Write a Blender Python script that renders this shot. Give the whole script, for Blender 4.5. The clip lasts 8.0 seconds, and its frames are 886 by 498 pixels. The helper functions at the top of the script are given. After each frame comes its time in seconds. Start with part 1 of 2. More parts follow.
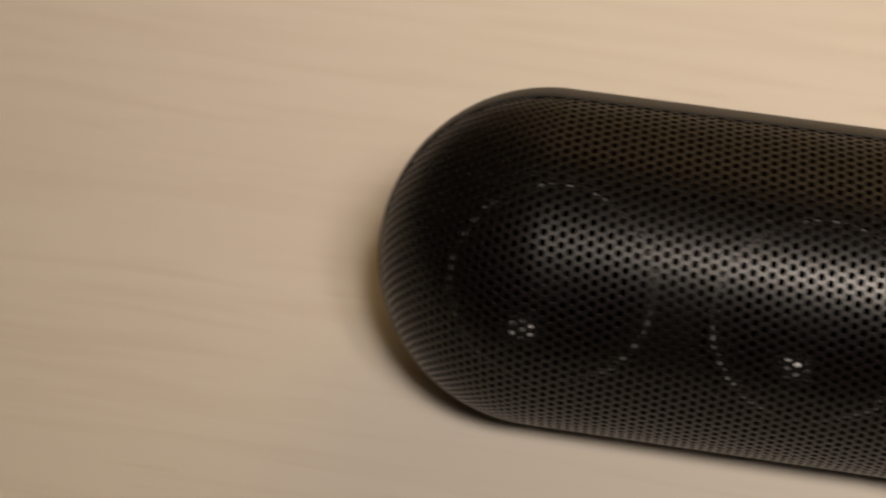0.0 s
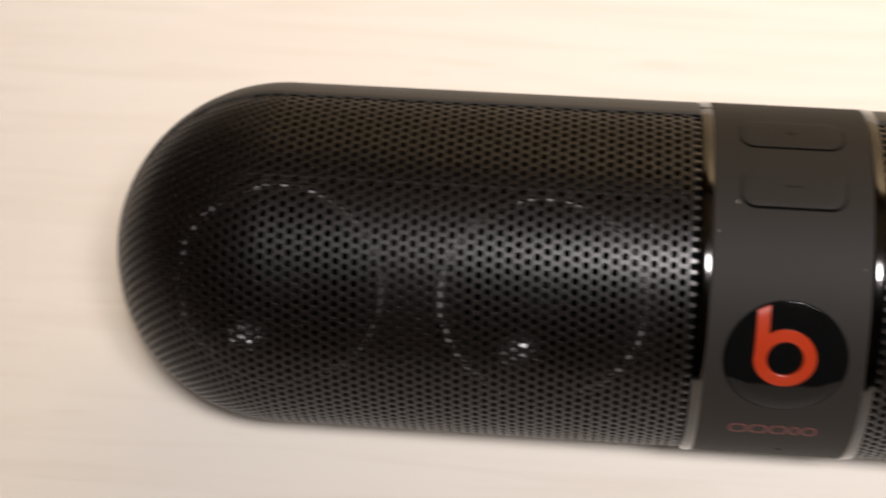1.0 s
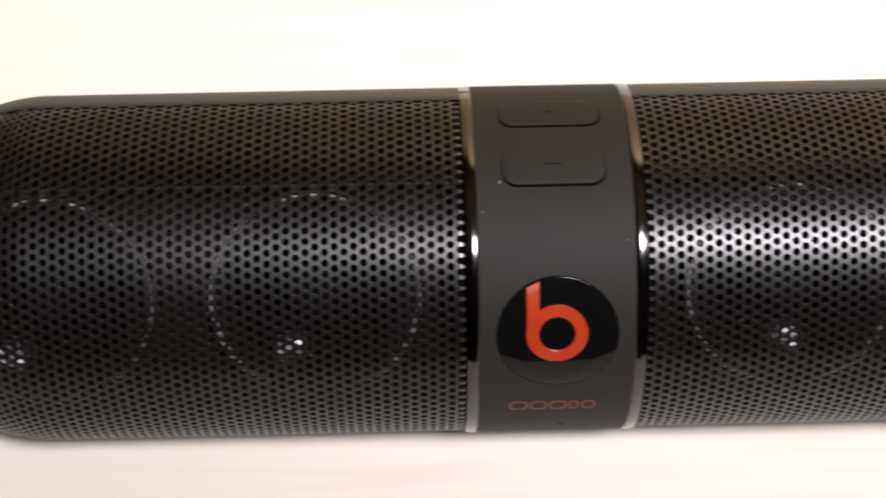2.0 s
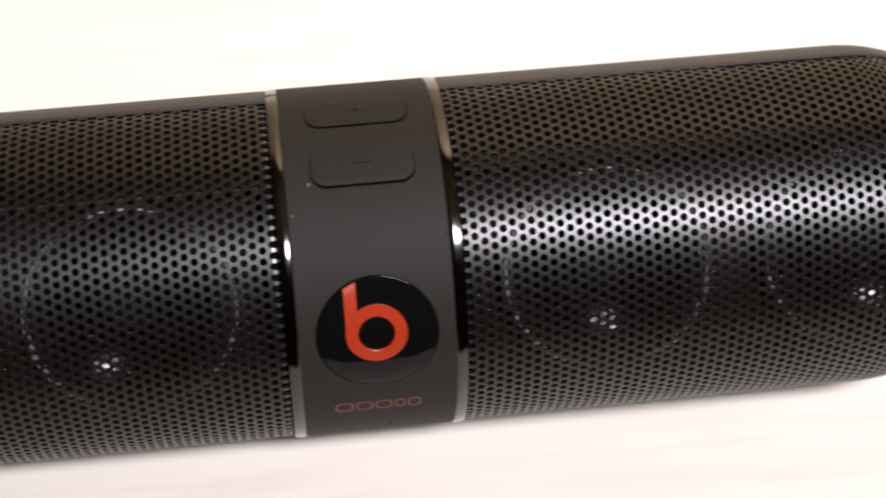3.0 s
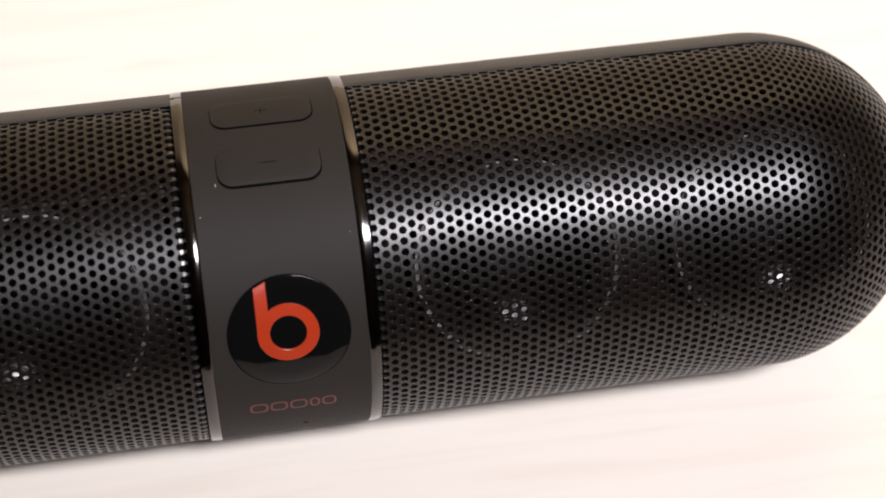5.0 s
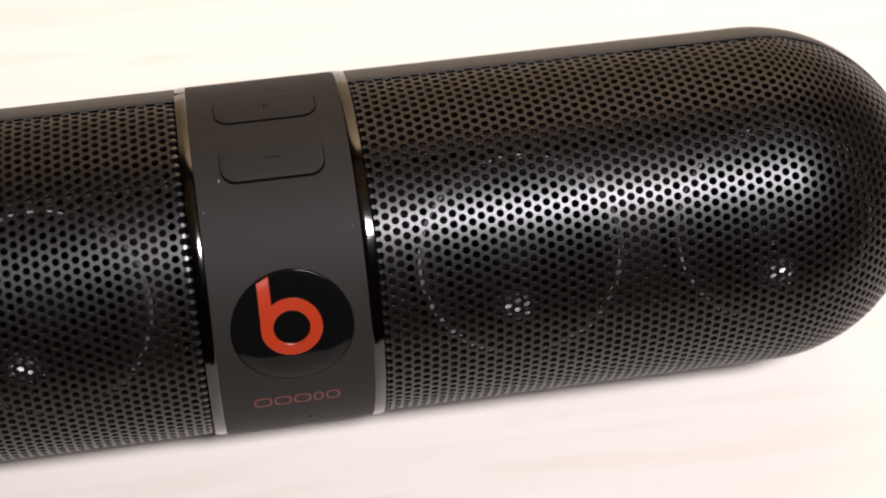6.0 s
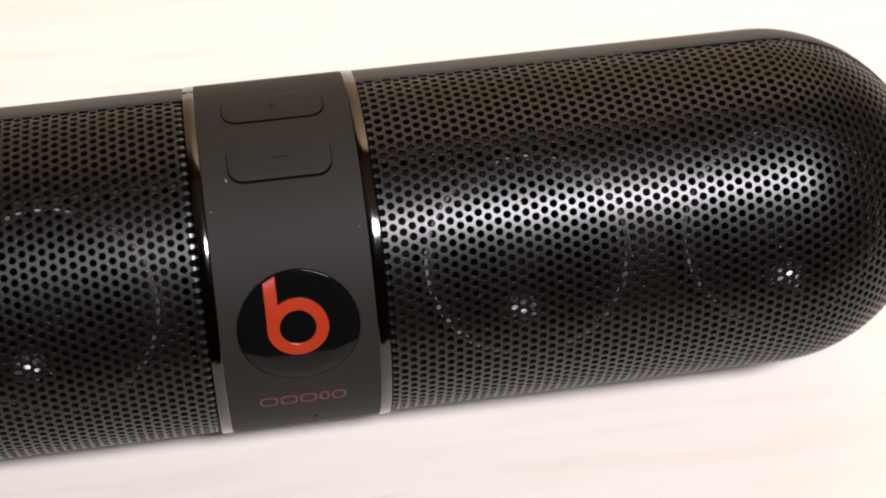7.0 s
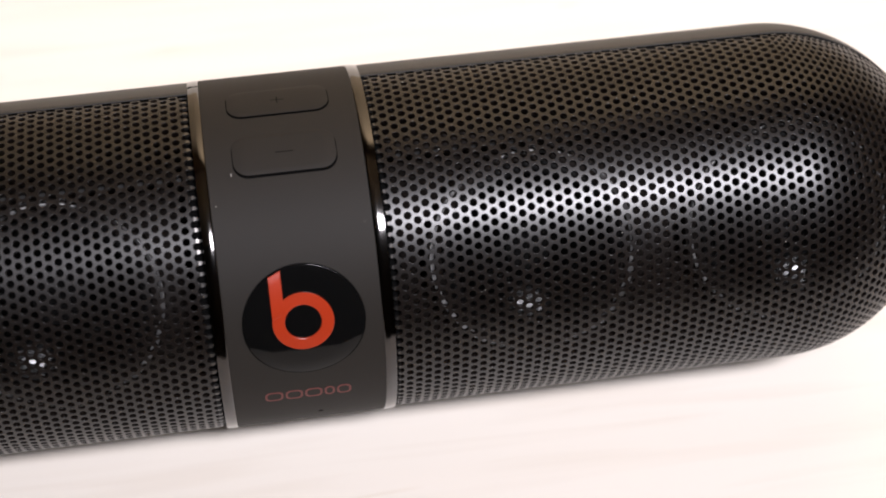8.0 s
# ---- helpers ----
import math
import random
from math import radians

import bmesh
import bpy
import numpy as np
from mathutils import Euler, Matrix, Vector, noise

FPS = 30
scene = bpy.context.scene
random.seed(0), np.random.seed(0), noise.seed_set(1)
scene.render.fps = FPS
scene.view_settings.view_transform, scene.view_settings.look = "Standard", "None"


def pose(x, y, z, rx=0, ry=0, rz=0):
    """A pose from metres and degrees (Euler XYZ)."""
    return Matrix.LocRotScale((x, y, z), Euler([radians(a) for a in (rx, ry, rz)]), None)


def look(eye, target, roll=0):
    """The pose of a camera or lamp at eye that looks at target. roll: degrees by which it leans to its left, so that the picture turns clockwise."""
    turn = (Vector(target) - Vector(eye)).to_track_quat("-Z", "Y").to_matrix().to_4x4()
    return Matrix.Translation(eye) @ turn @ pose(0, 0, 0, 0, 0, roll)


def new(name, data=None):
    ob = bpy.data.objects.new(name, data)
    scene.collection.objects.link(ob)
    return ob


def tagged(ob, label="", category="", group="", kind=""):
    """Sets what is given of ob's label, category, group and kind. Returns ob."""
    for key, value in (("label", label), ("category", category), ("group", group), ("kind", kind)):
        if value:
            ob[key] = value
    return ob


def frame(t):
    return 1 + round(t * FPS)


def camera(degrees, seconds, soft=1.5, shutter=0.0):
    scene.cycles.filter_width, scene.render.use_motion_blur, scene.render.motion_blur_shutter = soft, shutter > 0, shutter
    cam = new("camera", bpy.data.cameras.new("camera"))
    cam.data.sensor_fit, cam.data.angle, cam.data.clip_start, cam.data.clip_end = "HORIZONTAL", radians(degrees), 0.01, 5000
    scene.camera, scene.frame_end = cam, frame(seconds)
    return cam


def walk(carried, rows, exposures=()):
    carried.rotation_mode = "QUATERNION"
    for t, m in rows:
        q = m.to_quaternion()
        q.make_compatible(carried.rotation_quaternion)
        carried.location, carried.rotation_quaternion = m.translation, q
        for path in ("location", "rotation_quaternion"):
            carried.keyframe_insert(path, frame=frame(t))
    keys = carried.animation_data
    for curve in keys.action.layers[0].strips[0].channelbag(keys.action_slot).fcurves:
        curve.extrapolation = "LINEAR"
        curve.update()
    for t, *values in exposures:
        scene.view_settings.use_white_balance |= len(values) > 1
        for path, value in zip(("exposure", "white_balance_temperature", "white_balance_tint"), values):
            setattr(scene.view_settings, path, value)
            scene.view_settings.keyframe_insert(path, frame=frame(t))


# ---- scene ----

# ---- camera and its walk ----
MM = 0.001
R = 23.0            # radius of the speaker's body, mm
AXIS_Z = 23.2       # height of its axis over the table, mm


def rig(x, y, z, yaw, pitch, roll):
    """Camera pose in mm from the middle of the speaker's axis."""
    return pose(x * MM, y * MM, (z + AXIS_Z) * MM, 90 + pitch, 0, yaw) @ pose(0, 0, 0, 0, 0, roll)


cam = camera(27.298, 8.0, soft=1.8, shutter=0.6)
cam.data.dof.use_dof, cam.data.dof.focus_distance, cam.data.dof.aperture_fstop = True, 0.230, 17.0
walk(cam, [
    (0, rig(-54.51, -158.33, 190.82, 8.934, -50.181, 1.097)),
    (0.5, rig(-32.73, -155.36, 193.73, 10.903, -50.655, -2.813)),
    (1, rig(-25.72, -147.67, 195.98, 7.008, -52.420, -2.330)),
    (1.5, rig(-20.53, -147.59, 195.85, 2.170, -52.613, -1.025)),
    (2, rig(-18.52, -148.25, 195.09, -1.943, -52.421, 0.276)),
    (2.2, rig(-16.12, -148.05, 194.75, -2.924, -52.410, 0.402)),
    (3.3, rig(-8.93, -146.62, 194.74, -9.600, -52.739, 1.789)),
    (3.5, rig(-7.96, -147.86, 194.35, -10.105, -52.501, 1.910)),
    (4, rig(-6.84, -149.56, 193.86, -11.307, -52.238, 1.925)),
    (4.5, rig(-8.24, -148.55, 193.65, -11.907, -52.275, 2.581)),
    (4.7, rig(-8.11, -148.54, 193.65, -11.825, -52.283, 2.516)),
    (5.8, rig(-6.55, -149.03, 194.47, -11.039, -52.543, 1.793)),
    (6, rig(-6.43, -149.03, 194.46, -10.936, -52.572, 1.713)),
    (6.5, rig(-7.35, -149.34, 194.26, -10.970, -52.507, 1.722)),
    (7, rig(-5.47, -148.43, 195.16, -10.244, -52.815, 1.531)),
    (7.5, rig(-8.71, -149.45, 195.35, -11.503, -52.761, 2.197)),
    (8, rig(-6.32, -148.54, 194.68, -10.314, -52.866, 1.579)),
], exposures=[(0.0, -0.31, 7800, 13), (0.3, -0.12, 7500, 12), (0.5, 0.05, 7100, 12), (0.8, 0.34, 6750, 12), (1.0, 0.5, 6550, 12),
              (1.5, 0.75, 6300, 13), (2.0, 0.8, 6250, 14), (3.5, 0.70, 6200, 15), (4.5, 0.64, 6200, 15), (7.5, 0.61, 6200, 15), (8.0, 0.67, 6100, 15)])

# ---- light ----
world = bpy.data.worlds.new("world")
world.use_nodes = True
scene.world = world
world.node_tree.nodes["Background"].inputs[0].default_value = (0.9, 0.8, 0.7, 1)
world.node_tree.nodes["Background"].inputs[1].default_value = 0.02

CZ = 1.95            # height of the ceiling over the table
LAMP_Y, LAMP_Z = -0.89, 1.66
# unseen spotlights; their soft cone edge stands in for a shadow falling front-left
AIM = Vector((0.11, 0.215, 0.0))     # where the spotlights point on the table
SPOTS = ((0.34, 112), (0.63, 52))    # place along the room and power of each spotlight
for spot_x, power in SPOTS:
    beam = bpy.data.lights.new("spotlight_beam", "SPOT")
    beam.energy, beam.color = power, (1.0, 0.962, 0.955)
    beam.shadow_soft_size, beam.spot_size, beam.spot_blend = 0.17, radians(24.3), 0.56
    light = new("spotlight_beam", beam)
    light.matrix_world = look((spot_x, LAMP_Y, LAMP_Z), AIM)
# an added warmer, wider one, unseen, to brighten the wall that the grilles reflect
WALL_FILL = (0.36, -0.30, 1.80)
wash = bpy.data.lights.new("added_wall_fill", "SPOT")
wash.energy, wash.color = 160, (1.0, 0.90, 0.76)
wash.shadow_soft_size, wash.spot_size, wash.spot_blend = 0.06, radians(64), 1.0
light = new("added_wall_fill", wash)
light.matrix_world = look(WALL_FILL, (0.40, 0.65, 0.71))


# ---- materials ----
def material(name, color, rough=0.5, metal=0.0, ior=1.5, coat=0.0):
    m = bpy.data.materials.new(name)
    m.use_nodes = True
    b = m.node_tree.nodes["Principled BSDF"]
    b.inputs["Base Color"].default_value = (*color, 1)
    b.inputs["Roughness"].default_value = rough
    b.inputs["Metallic"].default_value = metal
    b.inputs["IOR"].default_value = ior
    b.inputs["Coat Weight"].default_value = coat
    b.inputs["Coat Roughness"].default_value = 0.06
    return m


def nodes_of(m):
    return m.node_tree.nodes, m.node_tree.links, m.node_tree.nodes["Principled BSDF"]


def grained(name, low, high, scale, stretch=(1, 1, 1), rough=(0.4, 0.5), bump=0.1, bump_scale=None, metal=0.0, ior=1.5, depth=0.00002):
    """Two-scale noise between two colours, with uneven gloss and fine relief."""
    m = material(name, low, rough[0], metal, ior)
    n, l, b = nodes_of(m)
    tc = n.new("ShaderNodeTexCoord")
    mp = n.new("ShaderNodeMapping")
    mp.inputs["Scale"].default_value = stretch
    l.new(tc.outputs["Object"], mp.inputs["Vector"])
    big, fine = n.new("ShaderNodeTexNoise"), n.new("ShaderNodeTexNoise")
    big.inputs["Scale"].default_value, fine.inputs["Scale"].default_value = scale, bump_scale or scale * 9
    big.inputs["Detail"].default_value = 4
    for q in (big, fine):
        l.new(mp.outputs["Vector"], q.inputs["Vector"])
    ramp = n.new("ShaderNodeMix")
    ramp.data_type = "RGBA"
    ramp.inputs[6].default_value, ramp.inputs[7].default_value = (*low, 1), (*high, 1)
    l.new(big.outputs["Fac"], ramp.inputs[0])
    l.new(ramp.outputs[2], b.inputs["Base Color"])
    span = n.new("ShaderNodeMapRange")
    span.inputs[3].default_value, span.inputs[4].default_value = rough
    l.new(fine.outputs["Fac"], span.inputs[0])
    l.new(span.outputs[0], b.inputs["Roughness"])
    bp = n.new("ShaderNodeBump")
    bp.inputs["Strength"].default_value, bp.inputs["Distance"].default_value = bump, depth
    l.new(fine.outputs["Fac"], bp.inputs["Height"])
    l.new(bp.outputs[0], b.inputs["Normal"])
    return m


def wood_laminate():
    """Pale maple laminate: long soft bands, fine fibres and short dark pores, all along x."""
    m = material("pale_maple_laminate", (0.6, 0.48, 0.35), 0.45)
    n, l, b = nodes_of(m)
    tc = n.new("ShaderNodeTexCoord")

    def streak(sx, sy, detail, warp=0.0):
        mp, q = n.new("ShaderNodeMapping"), n.new("ShaderNodeTexNoise")
        mp.inputs["Scale"].default_value = (sx, sy, 1)
        q.inputs["Scale"].default_value, q.inputs["Detail"].default_value = 1.0, detail
        q.inputs["Distortion"].default_value = warp
        l.new(tc.outputs["Object"], mp.inputs["Vector"])
        l.new(mp.outputs["Vector"], q.inputs["Vector"])
        return q.outputs["Fac"]

    def span(value, a, z, lo, hi):
        r = n.new("ShaderNodeMapRange")
        for i, v in enumerate((a, z, lo, hi)):
            r.inputs[i + 1].default_value = v
        l.new(value, r.inputs[0])
        return r.outputs[0]

    def mix(fac, a, z, kind="MIX"):
        q = n.new("ShaderNodeMix")
        q.data_type, q.blend_type = "RGBA", kind
        l.new(fac, q.inputs[0])
        for i, v in ((6, a), (7, z)):
            if isinstance(v, tuple):
                q.inputs[i].default_value = (*v, 1)
            else:
                l.new(v, q.inputs[i])
        return q.outputs[2]

    bands = span(streak(7, 60, 2, 0.6), 0.35, 0.65, 0, 1)
    fibres = span(streak(20, 290, 1.5, 0.8), 0.48, 0.70, 0, 1)
    pores = span(streak(48, 520, 1, 0.4), 0.70, 0.80, 0, 0.5)
    c = mix(bands, (0.738, 0.680, 0.603), (0.757, 0.703, 0.628))
    c = mix(fibres, c, (0.709, 0.647, 0.567))
    c = mix(pores, c, (0.63, 0.55, 0.45))
    l.new(c, b.inputs["Base Color"])
    l.new(span(fibres, 0, 1, 0.42, 0.52), b.inputs["Roughness"])
    bp = n.new("ShaderNodeBump")
    bp.inputs["Strength"].default_value, bp.inputs["Distance"].default_value = 0.15, 0.00004
    l.new(fibres, bp.inputs["Height"])
    l.new(bp.outputs[0], b.inputs["Normal"])
    return m


GRILLE = grained("black_painted_steel", (0.0036, 0.0023, 0.0017), (0.0052, 0.0034, 0.0026), 120, rough=(0.29, 0.36), bump=0.05, bump_scale=2600, ior=1.44)
SHELL = grained("soft_black_plastic", (0.014, 0.013, 0.012), (0.020, 0.018, 0.016), 90, rough=(0.50, 0.60), bump=0.12, bump_scale=9000, depth=0.000006)
BAND = grained("matte_charcoal_plastic", (0.0135, 0.0114, 0.0092), (0.0172, 0.0146, 0.0119), 60, rough=(0.60, 0.70), bump=0.12, bump_scale=9000, ior=1.30, depth=0.000006)
CHROME = material("dark_chrome", (0.078, 0.075, 0.074), 0.10, 1.0)
GLOSS = material("gloss_black_lacquer", (0.003, 0.003, 0.003), 0.07, 0.0, 1.3)
RED = material("red_enamel", (0.33, 0.026, 0.004), 0.35)
DULL_RED = material("dull_red_print", (0.10, 0.010, 0.007), 0.5)
# near-black, also for the shade painted in grooves, gaps and the pinhole
BLACK = material("black_recess", (0.002, 0.002, 0.002), 0.8, 0.0, 1.1)
INSIDE = material("dull_black_inside", (0.013, 0.0105, 0.009), 0.8, 0.0, 1.2)
CONE = grained("black_paper_cone", (0.003, 0.003, 0.003), (0.005, 0.005, 0.005), 300, rough=(0.6, 0.8), ior=1.2)
TRIM = material("glint_grey_trim", (0.55, 0.55, 0.55), 0.30, 0.2)
CAP = material("gloss_black_cone", (0.002, 0.002, 0.002), 0.12, 0.0, 1.26)
RAIL = material("dark_grey_moulding", (0.025, 0.025, 0.025), 0.16, 0.0, 1.6)
TOOTH = material("worn_dark_steel", (0.09, 0.086, 0.082), 0.34, 0.9)
PALE = material("pale_dust", (0.35, 0.33, 0.30), 0.8)
WOOD = wood_laminate()
STEEL = grained("grey_table_steel", (0.30, 0.30, 0.30), (0.36, 0.36, 0.36), 20, rough=(0.4, 0.5))
PLASTER = grained("warm_plaster", (0.86, 0.69, 0.46), (0.90, 0.73, 0.50), 3, rough=(0.8, 0.9), bump=0.2, bump_scale=150, depth=0.001)
DARKWALL = grained("dark_brown_wall", (0.050, 0.045, 0.042), (0.070, 0.062, 0.056), 3, rough=(0.8, 0.9), bump=0.2, bump_scale=150, depth=0.001)
CEILING = grained("white_ceiling_paint", (0.74, 0.68, 0.60), (0.79, 0.73, 0.65), 3, rough=(0.8, 0.9), bump=0.2, bump_scale=120, depth=0.001)
FLOOR = grained("dark_wood_floor", (0.06, 0.045, 0.033), (0.10, 0.075, 0.05), 4, stretch=(1, 8, 1), rough=(0.4, 0.55), bump=0.2, bump_scale=40, depth=0.001)
ENAMEL = material("white_lamp_enamel", (0.75, 0.75, 0.73), 0.4)


# ---- builders ----
def mesh_of(name, verts, faces, mat, smooth=True):
    me = bpy.data.meshes.new(name)
    me.from_pydata([tuple(v) for v in verts], [], [tuple(f) for f in faces])
    me.materials.append(mat)
    me.polygons.foreach_set("use_smooth", [smooth] * len(me.polygons))
    me.update()
    return me


def solid(name, verts, faces, mat, parent=None, label="", sharp=35):
    """A welded, outward-facing mesh object, smooth but for edges sharper than the given angle."""
    me = mesh_of(name, verts, faces, mat)
    bm = bmesh.new()
    bm.from_mesh(me)
    bmesh.ops.remove_doubles(bm, verts=bm.verts, dist=1e-7)
    bmesh.ops.recalc_face_normals(bm, faces=bm.faces)
    for e in bm.edges:
        e.smooth = len(e.link_faces) != 2 or e.calc_face_angle(0) < radians(sharp)
    bm.to_mesh(me)
    bm.free()
    ob = new(name, me)
    if parent:
        ob.parent = parent
        ob.matrix_parent_inverse = parent.matrix_world.inverted()
    return tagged(ob, label)


def box(name, lo, hi, mat, parent=None, bevel=0.0, label=""):
    bm = bmesh.new()
    bmesh.ops.create_cube(bm, size=1)
    for v in bm.verts:
        v.co = Vector([(a + b) / 2 + c * (b - a) for a, b, c in zip(lo, hi, v.co)])
    if bevel:
        bmesh.ops.bevel(bm, geom=list(bm.edges), offset=bevel, segments=3, affect="EDGES", profile=0.5)
    me = bpy.data.meshes.new(name)
    bm.to_mesh(me)
    bm.free()
    me.materials.append(mat)
    ob = new(name, me)
    if parent:
        ob.parent = parent
        ob.matrix_parent_inverse = parent.matrix_world.inverted()
    return tagged(ob, label)


def on_body(x, angle, r):
    """A point r mm from the speaker's axis; angle in degrees above the horizon, on the front side."""
    a = radians(angle)
    return (x * MM, -r * math.cos(a) * MM, (AXIS_Z + r * math.sin(a)) * MM)


def lathe(name, profile, mat, parent, segs=160, label="", closed=False):
    """A ring or drum turned round the speaker's axis from (x, r) pairs."""
    verts = [on_body(x, 360 * k / segs, r) for x, r in profile for k in range(segs)]
    rows = len(profile)
    faces = []
    for i in range(rows if closed else rows - 1):
        j = (i + 1) % rows
        for k in range(segs):
            q = (k + 1) % segs
            faces.append((i * segs + k, i * segs + q, j * segs + q, j * segs + k))
    return solid(name, verts, faces, mat, parent, label)


def loft(name, loops, mat, parent, angle, x0=0.0, filled=True, label="", closed=False):
    """Loops of (x, arc, height) in mm, bent round the body at the given angle."""
    n = len(loops[0])
    verts = [on_body(x0 + x, angle + math.degrees(a / R), R + h) for lp in loops for x, a, h in lp]
    faces = []
    count = len(loops)
    for i in range(count if closed else count - 1):
        o = (i + 1) % count
        for k in range(n):
            q = (k + 1) % n
            faces.append((i * n + k, i * n + q, o * n + q, o * n + k))
    if filled:
        verts.append(on_body(x0, angle, R + loops[-1][0][2]))
        faces += [((count - 1) * n + k, (count - 1) * n + (k + 1) % n, count * n) for k in range(n)]
    return solid(name, verts, faces, mat, parent, label)


def rounded(w, h, r, n=8):
    """Outline of a rounded rectangle, with points along its long sides."""
    pts = []
    for cx, cy, a0 in ((w - r, h - r, 0), (-w + r, h - r, 90), (-w + r, -h + r, 180), (w - r, -h + r, 270)):
        pts += [(cx + r * math.cos(radians(a0 + 90 * k / n)), cy + r * math.sin(radians(a0 + 90 * k / n))) for k in range(n + 1)]
    out = []
    for (ax, ay), (bx, by) in zip(pts, pts[1:] + pts[:1]):
        steps = max(1, int(math.hypot(bx - ax, by - ay) / 0.7))
        out += [(ax + (bx - ax) * k / steps, ay + (by - ay) * k / steps) for k in range(steps)]
    return out


def pad_loops(outline, h, edge=0.12, foot=-0.3):
    """A raised pad with softened edges over an outline."""
    w, t = max(x for x, a in outline), max(a for x, a in outline)
    rows = [(0, foot, 1), (0, h - edge * 0.7, 1), (0.35 * edge, h - 0.2 * edge, 1), (edge, h, 1), (edge, h, 0.75), (edge, h, 0.5), (edge, h, 0.25)]
    return [[(x * k * (w - e) / w, a * k * (t - e) / t, z) for x, a in outline] for e, z, k in rows]


# ---- the room ----
def wall(name, lo, hi, mat, label, category):
    return tagged(box(name, lo, hi, mat), label, category, kind="structure")


FZ = -0.74
wall("floor", (-2.2, -1.4, FZ - 0.1), (2.4, 0.85, FZ), FLOOR, "dark brown wooden floor of the room", "floor")
wall("ceiling", (-2.2, -1.4, CZ), (2.4, 0.85, CZ + 0.1), CEILING, "plain off-white painted ceiling over the table", "ceiling")
wall("wall_north", (-2.2, 0.65, FZ), (2.4, 0.85, CZ), PLASTER, "plain warm beige plastered wall", "wall")
wall("wall_south", (-2.2, -1.4, FZ), (2.4, -1.2, CZ), DARKWALL, "plain dark brown painted wall", "wall")
wall("wall_west", (-2.2, -1.2, FZ), (-2.0, 0.65, CZ), DARKWALL, "plain dark brown painted side wall", "wall")
wall("wall_east", (2.2, -1.2, FZ), (2.4, 0.65, CZ), PLASTER, "plain warm beige plastered side wall", "wall")


def spotlight(x, y, r, label):
    """A shallow round housing hung under the ceiling, its light below it."""
    lamp = tagged(new("unseen_spotlight"), label, "lamp", "spotlights on the ceiling")
    lamp.location = (x, y, CZ)
    bpy.context.view_layer.update()
    prof = [(0.001, 0.0), (0.3, 0.0), (0.3, -0.1), (0.9, -0.15), (1.0, -0.25), (1.0, -0.55), (0.94, -0.55), (0.9, -0.28), (0.001, -0.28)]
    segs = 48
    verts = [(x + r * q * math.cos(2 * math.pi * k / segs), y + r * q * math.sin(2 * math.pi * k / segs), CZ + r * z) for q, z in prof for k in range(segs)]
    faces = [(q * segs + k, q * segs + (k + 1) % segs, (q + 1) * segs + (k + 1) % segs, (q + 1) * segs + k) for q in range(len(prof) - 1) for k in range(segs)]
    solid("housing", verts, faces, ENAMEL, lamp)


for spot_x, power in SPOTS:
    spotlight(spot_x, LAMP_Y, 0.165, "unseen round white spotlight, its beam edge standing in for a shadow")
# housing for the added light on the wall
spotlight(WALL_FILL[0], WALL_FILL[1], 0.08, "small round white spotlight added to brighten the beige wall")

# ---- the table ----
table = tagged(new("table"), "table with a pale maple laminate top and steel legs", "table")
table.location = (0, 0.15, FZ)
bpy.context.view_layer.update()
TX, TY0, TY1 = 0.60, -0.12, 0.48
box("tabletop", (-TX, TY0, -0.025), (TX, TY1, 0), WOOD, table, 0.003, "pale maple laminate tabletop with fine straight grain")
for lx in (-TX + 0.05, TX - 0.05):
    for ly in (TY0 + 0.05, TY1 - 0.05):
        box("leg", (lx - 0.018, ly - 0.018, FZ), (lx + 0.018, ly + 0.018, -0.025), STEEL, table, 0.002)

# ---- the speaker ----
XC = 64.93          # where the domed ends begin
HB = 9.67           # half the width of the middle band
FACE = 38.0         # the way the grilles face, degrees above the horizon
EDGE = 117.0 - FACE  # half the angle that a grille covers
f_dir = Vector((0, -math.cos(radians(FACE)), math.sin(radians(FACE))))
u_dir = Vector((0, math.sin(radians(FACE)), math.cos(radians(FACE))))

speaker = tagged(new("portable_speaker"), "black capsule-shaped portable speaker with perforated grilles, lying on the table", "speaker")
bpy.context.view_layer.update()


def capsule_loop(psi, r, nose=72, straight=14):
    """The stadium-shaped loop of the capsule at psi degrees from the facing direction."""
    c, s = r * math.cos(radians(psi)), r * math.sin(radians(psi))
    pts = []
    for sign in (1, -1):
        for k in range(nose + 1):
            b = radians(90 - 180 * k / nose) * sign
            pts.append((sign * (XC + s * math.cos(b)), s * math.sin(b)))
        x1 = sign * XC
        pts += [(x1 - sign * 2 * XC * k / straight, -sign * s) for k in range(1, straight)]
    return [tuple(Vector((x, 0, AXIS_Z)) * MM + (f_dir * c + u_dir * u) * MM) for x, u in pts]


def capsule_skin(name, steps, mat, parent, label=""):
    loops = [capsule_loop(p, r) for p, r in steps]
    n = len(loops[0])
    verts = [v for lp in loops for v in lp]
    faces = [(i * n + k, i * n + (k + 1) % n, (i + 1) * n + (k + 1) % n, (i + 1) * n + k) for i in range(len(loops) - 1) for k in range(n)]
    return solid(name, verts, faces, mat, parent, label, 40)


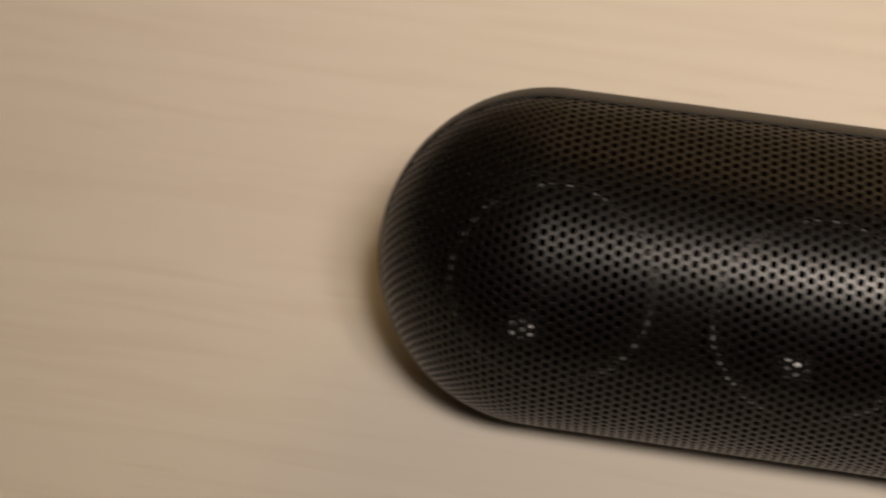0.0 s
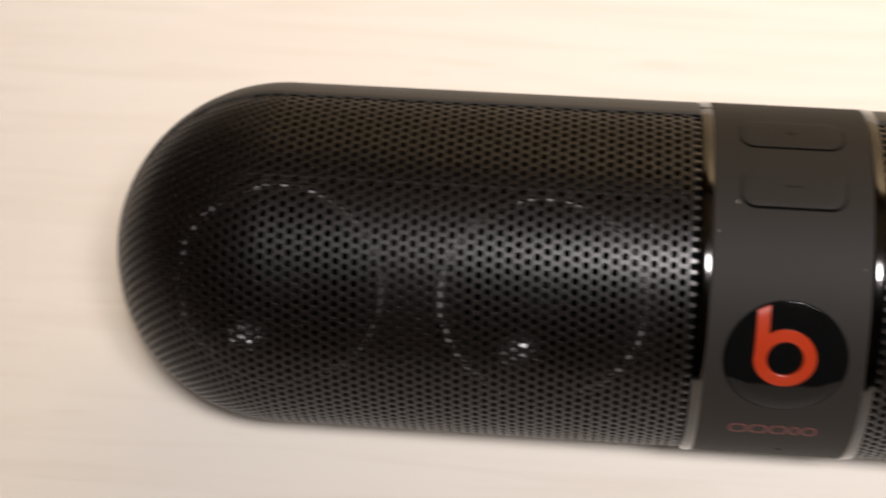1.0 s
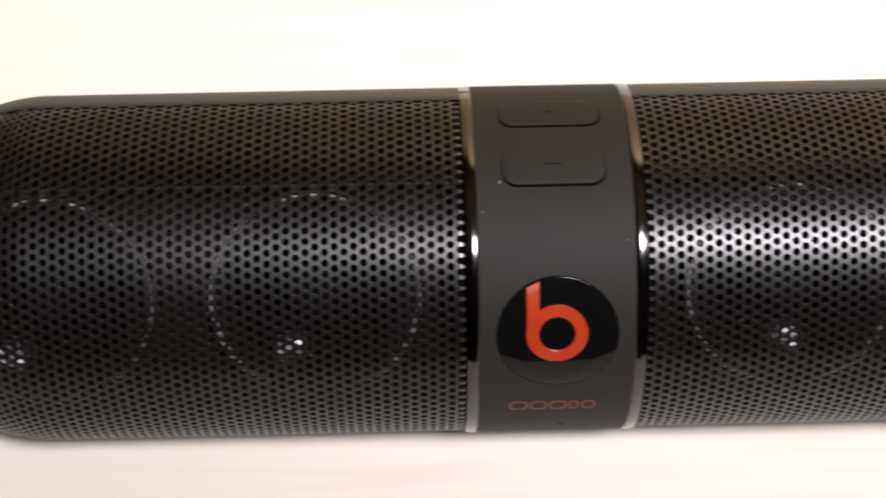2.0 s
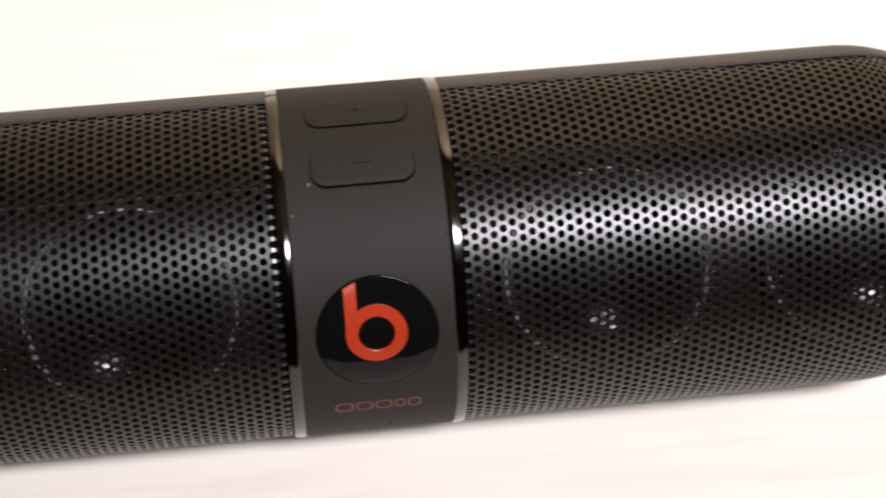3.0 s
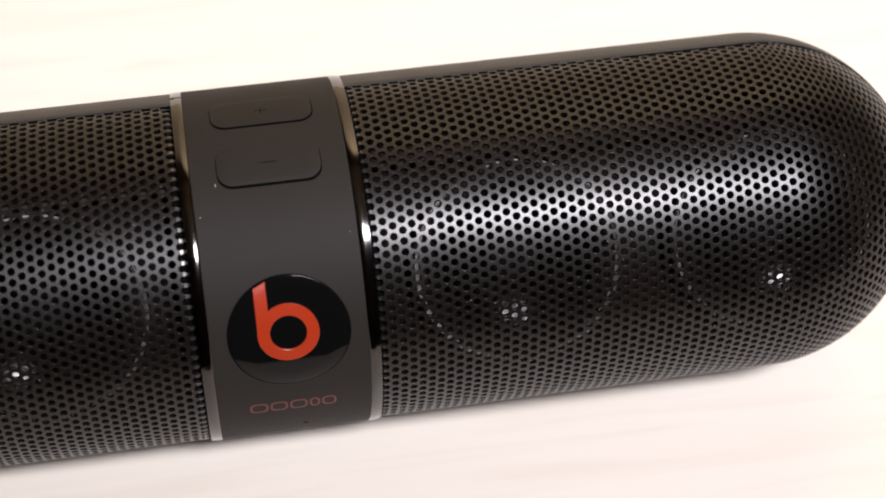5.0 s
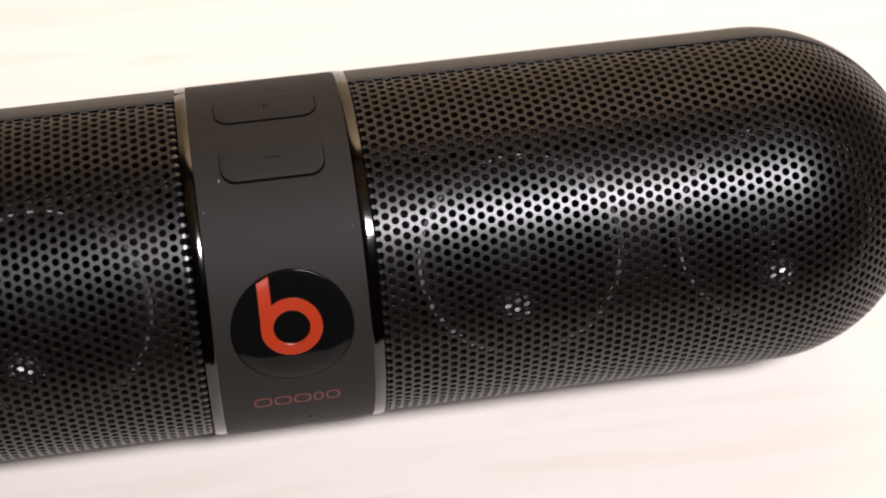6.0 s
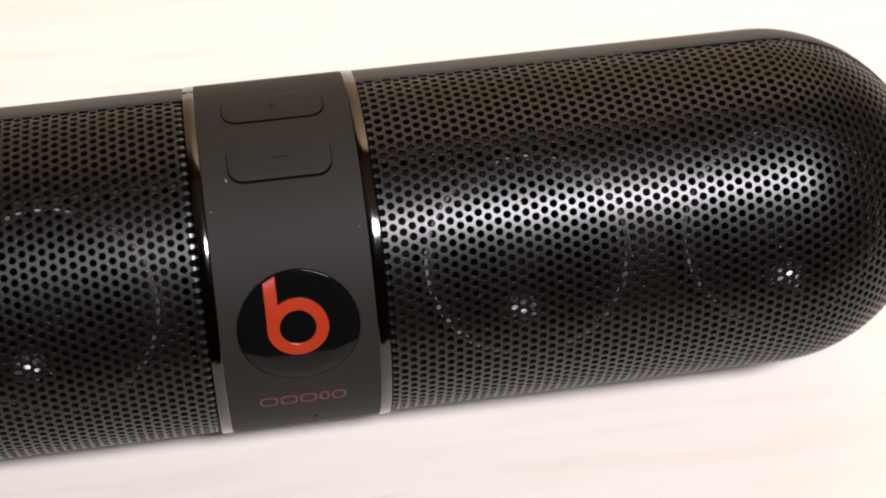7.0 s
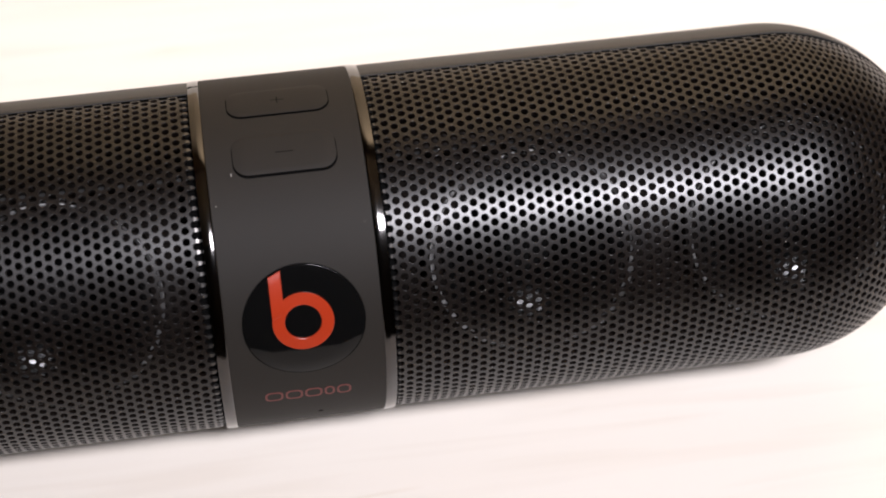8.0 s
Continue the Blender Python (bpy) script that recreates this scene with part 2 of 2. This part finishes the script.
# rear shell, with a folded lip beside the grilles, and the solid rim under them
capsule_skin("rear_shell", [(EDGE + 0.2, R - 2.0), (EDGE + 0.2, R - 0.14), (EDGE + 0.27, R - 0.03), (EDGE + 0.4, R)]
             + [(EDGE + 0.4 + (179.9 - EDGE - 0.4) * k / 40, R) for k in range(1, 41)], SHELL, speaker, "smooth matte black plastic back shell")
capsule_skin("seam_gasket", [(EDGE - 0.7, R - 0.3), (EDGE - 0.1, R - 0.17), (EDGE + 0.19, R - 0.16)], BLACK, speaker, "thin black seam beside the grilles")
capsule_skin("grille_rim", [(EDGE - 2.6, R - 0.62), (EDGE - 0.8, R - 0.58), (EDGE - 0.75, R - 1.6)], CAP, speaker, "narrow glossy black rim along the grilles")

# perforated grilles
PITCH = 1.35
STEP = 1.18
HOLE = 0.455
START = {-1: HB + 2.17, 1: HB + 1.94}   # where each sheet begins
PHASE = {-1: 0.70, 1: 0.30}
RG = R - 0.15


def sheet(s, phi, depth, sign):
    """Place and normal on the curved sheet: s mm out from the band, phi radians up from the facing direction."""
    run = XC - START[sign]
    flat = s <= run
    lam = np.where(flat, 0.0, (s - run) / (RG * np.maximum(np.cos(phi), 0.05) ** 0.6))
    nx = np.cos(phi) * np.sin(lam)
    nf = np.cos(phi) * np.cos(lam)
    nu = np.sin(phi)
    x = np.where(flat, START[sign] + s, XC) + (RG - depth) * nx
    f, u = np.array(f_dir), np.array(u_dir)
    n = nf[:, None] * f + nu[:, None] * u + (sign * nx)[:, None] * np.array((1.0, 0, 0))
    p = (RG - depth)[:, None] * (nf[:, None] * f + nu[:, None] * u) + (sign * x)[:, None] * np.array((1.0, 0, 0)) + np.array((0, 0, AXIS_Z))
    return p * MM, n


def cell_template(quarters):
    """One cell of the sheet round a hole: offsets, depths, how far the normal leans into the hole, and triangles."""
    pts, tris = [], []

    def put(a, b, depth, lean):
        pts.append((a, b, depth, lean))
        return len(pts) - 1

    hs, hp = STEP / 2, PITCH / 2
    outer = [(hs, 0), (hs, hp), (0, hp), (-hs, hp), (-hs, 0), (-hs, -hp), (0, -hp), (hs, -hp)]
    o = {}
    rings = []
    angles = sorted({(90 * q + 30 * k) % 360 for q in quarters for k in range(4)})
    for radius, depth, lean in ((HOLE + 0.055, 0, 0), (HOLE + 0.055, 0, 0.12), (HOLE + 0.012, 0.035, 0.6), (HOLE, 0.10, 1.0), (HOLE, 0.5, 1.0)):
        rings.append({a: put(radius * math.cos(radians(a)), radius * math.sin(radians(a)), depth, lean) for a in angles})
    for q in quarters:
        for k in (2 * q, 2 * q + 1, (2 * q + 2) % 8):
            if k not in o:
                o[k] = put(*outer[k], 0, 0)
        a = [(90 * q + 30 * k) % 360 for k in range(4)]
        h = [rings[0][v] for v in a]
        o0, o1, o2 = o[2 * q], o[2 * q + 1], o[(2 * q + 2) % 8]
        tris += [(o0, h[1], h[0]), (o0, o1, h[1]), (o1, h[2], h[1]), (o1, o2, h[2]), (o2, h[3], h[2])]
        for top, low in zip(rings[1:], rings[2:]):
            for v, w in zip(a, a[1:]):
                tris += [(top[v], top[w], low[w]), (top[v], low[w], low[v])]
    return np.array(pts), np.array(tris)


def grille(sign, label):
    whole, half = [], []
    rows = int(2 * EDGE / math.degrees(PITCH / RG)) // 2
    limit = math.cos(radians(EDGE - 1.4))
    for i in range(0, 100):
        for j in range(-rows - 1, rows + 2):
            phi = (j + PHASE[sign] + 0.004 * i + 0.5 * ((i + 1) % 2)) * PITCH / RG
            if abs(phi) > radians(EDGE - 1.3):
                continue
            over = i * STEP - (XC - START[sign])
            lam = max(over, 0) / (RG * math.cos(phi) ** 0.6)
            if lam > math.pi / 2 or math.cos(phi) * math.cos(lam) < limit:
                continue
            (half if i == 0 else whole).append((i * STEP, phi))
    verts, norms, tris, base = [], [], [], 0
    for cells, (pts, tri) in ((whole, cell_template((0, 1, 2, 3))), (half, cell_template((0, 3)))):
        c = np.array(cells)
        m = len(pts)
        s = (c[:, :1] + pts[None, :, 0]).ravel()
        ph = (c[:, 1:] + pts[None, :, 1] / RG).ravel()
        depth = np.tile(pts[:, 2], len(c))
        p, n = sheet(s, ph, depth, sign)
        # lean the normals towards each hole's middle
        lean = np.tile(pts[:, 3], len(c))
        mid, _ = sheet(np.repeat(c[:, 0], m), np.repeat(c[:, 1], m), depth, sign)
        inward = mid - p
        inward /= np.maximum(np.linalg.norm(inward, axis=1, keepdims=True), 1e-9)
        n = n * (1 - lean)[:, None] + inward * lean[:, None]
        n /= np.linalg.norm(n, axis=1, keepdims=True)
        t = (tri[None] + (np.arange(len(c)) * m)[:, None, None]).reshape(-1, 3) + base
        if sign < 0:
            t = t[:, ::-1]
        verts.append(p), norms.append(n), tris.append(t)
        base += len(p)
    me = bpy.data.meshes.new("grille")
    v, t = np.concatenate(verts), np.concatenate(tris)
    me.from_pydata(v.tolist(), [], t.tolist())
    me.materials.append(GRILLE)
    me.polygons.foreach_set("use_smooth", [True] * len(me.polygons))
    me.update()
    me.normals_split_custom_set_from_vertices(np.concatenate(norms).tolist())
    ob = new("grille", me)
    ob.parent = speaker
    return tagged(ob, label)


def cut_edges(sign, parent):
    """The tapered steel teeth at the cut end of the sheet, between the half holes beside the band."""
    verts, faces = [], []
    lip = 0.40 if sign > 0 else 0.58
    rows = int(2 * EDGE / math.degrees(PITCH / RG)) // 2
    for j in range(-rows - 1, rows + 1):
        mid = (j + PHASE[sign] + 1.0) * PITCH / RG
        if abs(mid) > radians(EDGE - 3):
            continue
        w = (PITCH / 2 - HOLE + 0.03) / RG
        k = len(verts)
        for out, wide, top, low in ((0.02, 1.0, 0.0, 0.45), (-0.6 * lip, 0.85, 0.02, 0.45), (-lip, 0.4, 0.16, 0.40)):
            p, _ = sheet(np.full(4, out), np.array([mid - w * wide, mid + w * wide, mid + w * wide, mid - w * wide]), np.array([top, top, low, low]), sign)
            verts += p.tolist()
        faces += [(k + 3, k + 2, k + 1, k), (k + 8, k + 9, k + 10, k + 11)]
        faces += [(k + 4 * r + a, k + 4 * r + (a + 1) % 4, k + 4 * r + 4 + (a + 1) % 4, k + 4 * r + 4 + a) for r in range(2) for a in range(4)]
    return solid("cut_edge", verts, faces, TOOTH, parent, "dark steel teeth at the cut end of the grille")


for sign in (-1, 1):
    sheet_part = grille(sign, "black painted steel grille with round holes in staggered rows")
    cut_edges(sign, sheet_part)

# middle band, chrome rings and the dark gaps beside them
lathe("middle_band", [(-HB, R - 3), (-HB, R + 0.07), (-HB + 0.04, R + 0.1)] + [(-HB + 0.04 + (2 * HB - 0.08) * k / 12, R + 0.1) for k in range(1, 13)]
      + [(HB, R + 0.07), (HB, R - 3)], BAND, speaker, 220, "matte charcoal plastic band round the middle")
for sign in (-1, 1):
    a, b = sign * (HB + 0.005), sign * (HB + 1.50)
    w = b - a
    lathe("chrome_ring", [(a, R - 3), (a, R + 0.05), (a + w * 0.04, R + 0.12), (a + w * 0.14, R + 0.16), (a + w * 0.5, R + 0.17), (a + w * 0.56, R + 0.16), (b - w * 0.05, R + 0.07), (b, R - 0.06), (b, R - 3)],
          CHROME, speaker, 220, "polished dark chrome ring beside the band")
    lathe("gap_ring", [(sign * (HB + 1.48), R - 1.0), (sign * (HB + 2.9), R - 1.15), (sign * (HB + 2.9), R - 6)], BLACK, speaker, 120)


# inside: baffles and drivers, seen through the holes
def inner(x, f, u):
    return tuple(Vector((x, 0, AXIS_Z)) * MM + (f_dir * f + u_dir * u) * MM)


def slab(name, x0, x1, f0, f1, u0, u1, mat, parent):
    v = [inner(x, f, u) for x in (x0, x1) for f in (f0, f1) for u in (u0, u1)]
    return solid(name, v, [(0, 1, 3, 2), (4, 6, 7, 5), (0, 4, 5, 1), (2, 3, 7, 6), (0, 2, 6, 4), (1, 5, 7, 3)], mat, parent)


def turned(name, cx, profile, mat, parent, segs=72, label="", closed=False):
    """A round part of a driver, turned about its axis through (cx) along the facing direction."""
    verts = [inner(cx + r * math.cos(2 * math.pi * k / segs), f, r * math.sin(2 * math.pi * k / segs)) for r, f in profile for k in range(segs)]
    n = len(profile)
    faces = [(i * segs + k, i * segs + (k + 1) % segs, ((i + 1) % n) * segs + (k + 1) % segs, ((i + 1) % n) * segs + k)
             for i in range(n if closed else n - 1) for k in range(segs)]
    return solid(name, verts, faces, mat, parent, label)


def driver(cx):
    basket = turned("driver", cx, [(13.6, 13.0), (13.6, 16.9), (13.3, 16.95), (12.75, 16.5), (11.6, 16.4), (11.4, 13.2)], INSIDE, speaker, label="round black loudspeaker driver behind the grille")
    # the ring's light grey stands in for glints, on a bevel that faces inward
    bevel = [(12.70, 16.62), (13.17, 17.44), (13.21, 17.45), (13.23, 17.40), (13.24, 16.92), (12.80, 16.55)]
    turned("trim_ring", cx, bevel, TRIM, basket, 96, "thin bevelled trim ring, light grey standing in for its glints", closed=True)
    roll = [(10.9 + 0.9 * math.cos(radians(k * 30)), 16.2 + 0.6 * math.sin(radians(k * 30))) for k in range(7)]
    turned("surround", cx, roll, CONE, basket)
    turned("cone", cx, [(r, 13.7 + 0.026 * r * r) for r in (10.0, 9.0, 8.0, 7.0, 6.0, 5.0, 4.0, 3.0)], CAP, basket, label="black dished cone")
    turned("dust_cap", cx, [(r, 13.72 + 0.026 * r * r) for r in (3.05, 2.0, 1.0, 0.02)], CONE, basket)


for sign in (-1, 1):
    xs = sorted((sign * (HB + 2.5), sign * (XC + 2.0)))
    slab("baffle", xs[0], xs[1], 12.2, 13.2, -15.5, 15.5, INSIDE, speaker)
    xs = sorted((sign * (XC + 2.0), sign * (XC + 12.5)))
    slab("baffle_end", xs[0], xs[1], 12.2, 13.15, -11.0, 11.0, INSIDE, speaker)
    xs = sorted((sign * (HB + 3.2), sign * (XC + 4.0)))
    slab("baffle_rail", xs[0], xs[1], 16.0, 16.5, 13.9, 14.35, RAIL, speaker)
    for cx in (29.9, 63.3):
        driver(sign * cx)

# volume keys
for angle, plus in ((105.8, True), (82.8, False)):
    outline = rounded(6.38, 2.85, 1.9)
    # flat black sheet set lower, painting the shade along the key's lower edge
    loft("key_groove_shade", [[(x * k, a * k, h) for x, a in rounded(6.47, 2.92, 1.95)] for k, h in ((1, 0.0), (1, 0.115), (0.8, 0.115), (0.5, 0.115))], BLACK, speaker, angle - 0.8)
    key = loft("volume_key", pad_loops(outline, 0.135, 0.05, 0.0), BAND, speaker, angle, label="oblong matte charcoal volume key")
    bars = [(0.85, 0.055), (0.055, 0.75)] if plus else [(1.1, 0.06)]
    for w, h in bars:
        loft("sign_stroke", pad_loops(rounded(w, h, 0.05, 3), 0.143, 0.02), BLACK, key, angle)

# round emblem key
EMBLEM = 28.2
circle = [(7.45 * math.cos(2 * math.pi * k / 96), 7.45 * math.sin(2 * math.pi * k / 96)) for k in range(96)]
# flat black sheet that paints the shaded groove round the emblem key
loft("key_groove_shade", [[(x * k, a * k, h) for x, a in circle] for k, h in ((1.022, 0.0), (1.022, 0.115), (0.8, 0.115), (0.5, 0.115))], BLACK, speaker, EMBLEM)
emblem = loft("emblem_key", pad_loops(circle, 0.20, 0.03, 0.0), GLOSS, speaker, EMBLEM, label="round gloss black key with a red emblem")


def ring_loops(r0, r1, low, high, n=72):
    def lp(r, h):
        return [(r * math.cos(2 * math.pi * k / n), r * math.sin(2 * math.pi * k / n), h) for k in range(n)]
    return [lp(r1, low), lp(r1, high - 0.05), lp(r1 - 0.06, high), lp(r0 + 0.06, high), lp(r0, high - 0.05), lp(r0, low)]


loft("emblem_ring", ring_loops(2.26, 3.80, 0.2, 0.44), RED, emblem, 28.8, -0.1, filled=False, label="glossy orange-red ring")


def stem_loops(low, high):
    """An upright bar whose top is cut on the slant."""
    corners = [(-0.78, 2.55), (-0.78, -3.1), (0.0, -2.6), (0.78, -2.2), (0.78, 3.3)]
    pts = []
    for (ax, ay), (bx, by) in zip(corners, corners[1:] + corners[:1]):
        m = max(2, int(math.hypot(bx - ax, by - ay) / 0.5))
        pts += [(ax + (bx - ax) * k / m, ay + (by - ay) * k / m) for k in range(m)]
    return [[(x * k, a * k, h) for x, a in pts] for k, h in ((1, low), (1, high - 0.04), (0.97, high), (0.6, high), (0.3, high))]


loft("emblem_bar", stem_loops(0.2, 0.445), RED, emblem, 28.8 + 8.6, -3.07, label="glossy orange-red bar")

# the worn word under the emblem: plain open shapes, one a letter
def frame_loops(w, h, r, stroke, high):
    outer, hole = rounded(w, h, r, 6), rounded(w, h, r, 6)
    kx, ky = (w - stroke) / w, (h - stroke) / h
    hole = [(x * kx, a * ky) for x, a in hole]
    return [[(x, a, 0.05) for x, a in outer], [(x, a, high) for x, a in outer], [(x, a, high) for x, a in hole], [(x, a, 0.05) for x, a in hole]]


wx = -5.75
for w in (2.3, 2.2, 2.2, 1.3, 1.8):
    loft("print_shape", frame_loops(w / 2, 0.98, 0.7, 0.27, 0.118), DULL_RED, speaker, -1.6, wx + w / 2, filled=False)
    wx += w + 0.28

# small round hole low on the band, its shade painted as a flat black disc
loft("pinhole", [[(0.35 * k * math.cos(a * math.pi / 8), 0.35 * k * math.sin(a * math.pi / 8), 0.108) for a in range(16)] for k in (1, 0.6)], BLACK, speaker, -17, 1.2)
# pale dust specks on the band
for dx, da, dw, dh in ((-6.75, 76.6, 0.05, 0.20), (-9.0, 67.0, 0.07, 0.06), (8.7, 57.5, 0.05, 0.05), (0.1, 88.9, 0.09, 0.05)):
    loft("dust_speck", pad_loops(rounded(dw, dh, 0.03, 2), 0.125, 0.01), PALE, speaker, da, dx)
# and on the grilles
dust = random.Random(7)
for _ in range(16):
    side = dust.choice((-1, 1, 1))
    loft("dust_speck", pad_loops(rounded(0.05, dust.uniform(0.04, 0.07), 0.02, 2), -0.11, 0.01, -0.2), PALE, speaker, dust.uniform(5, 112), side * dust.uniform(14, 62))
# dark joint in one of the chrome rings
loft("ring_joint", pad_loops(rounded(0.66, 0.15, 0.05, 3), 0.185, 0.02, 0.0), BLACK, speaker, 122.5, -HB - 0.72)
# rubber foot
for fx in (-35, 35):
    box("rubber_foot", ((fx - 9) * MM, -0.006, 0), ((fx + 9) * MM, 0.006, 0.0016), BLACK, speaker, 0.0004)
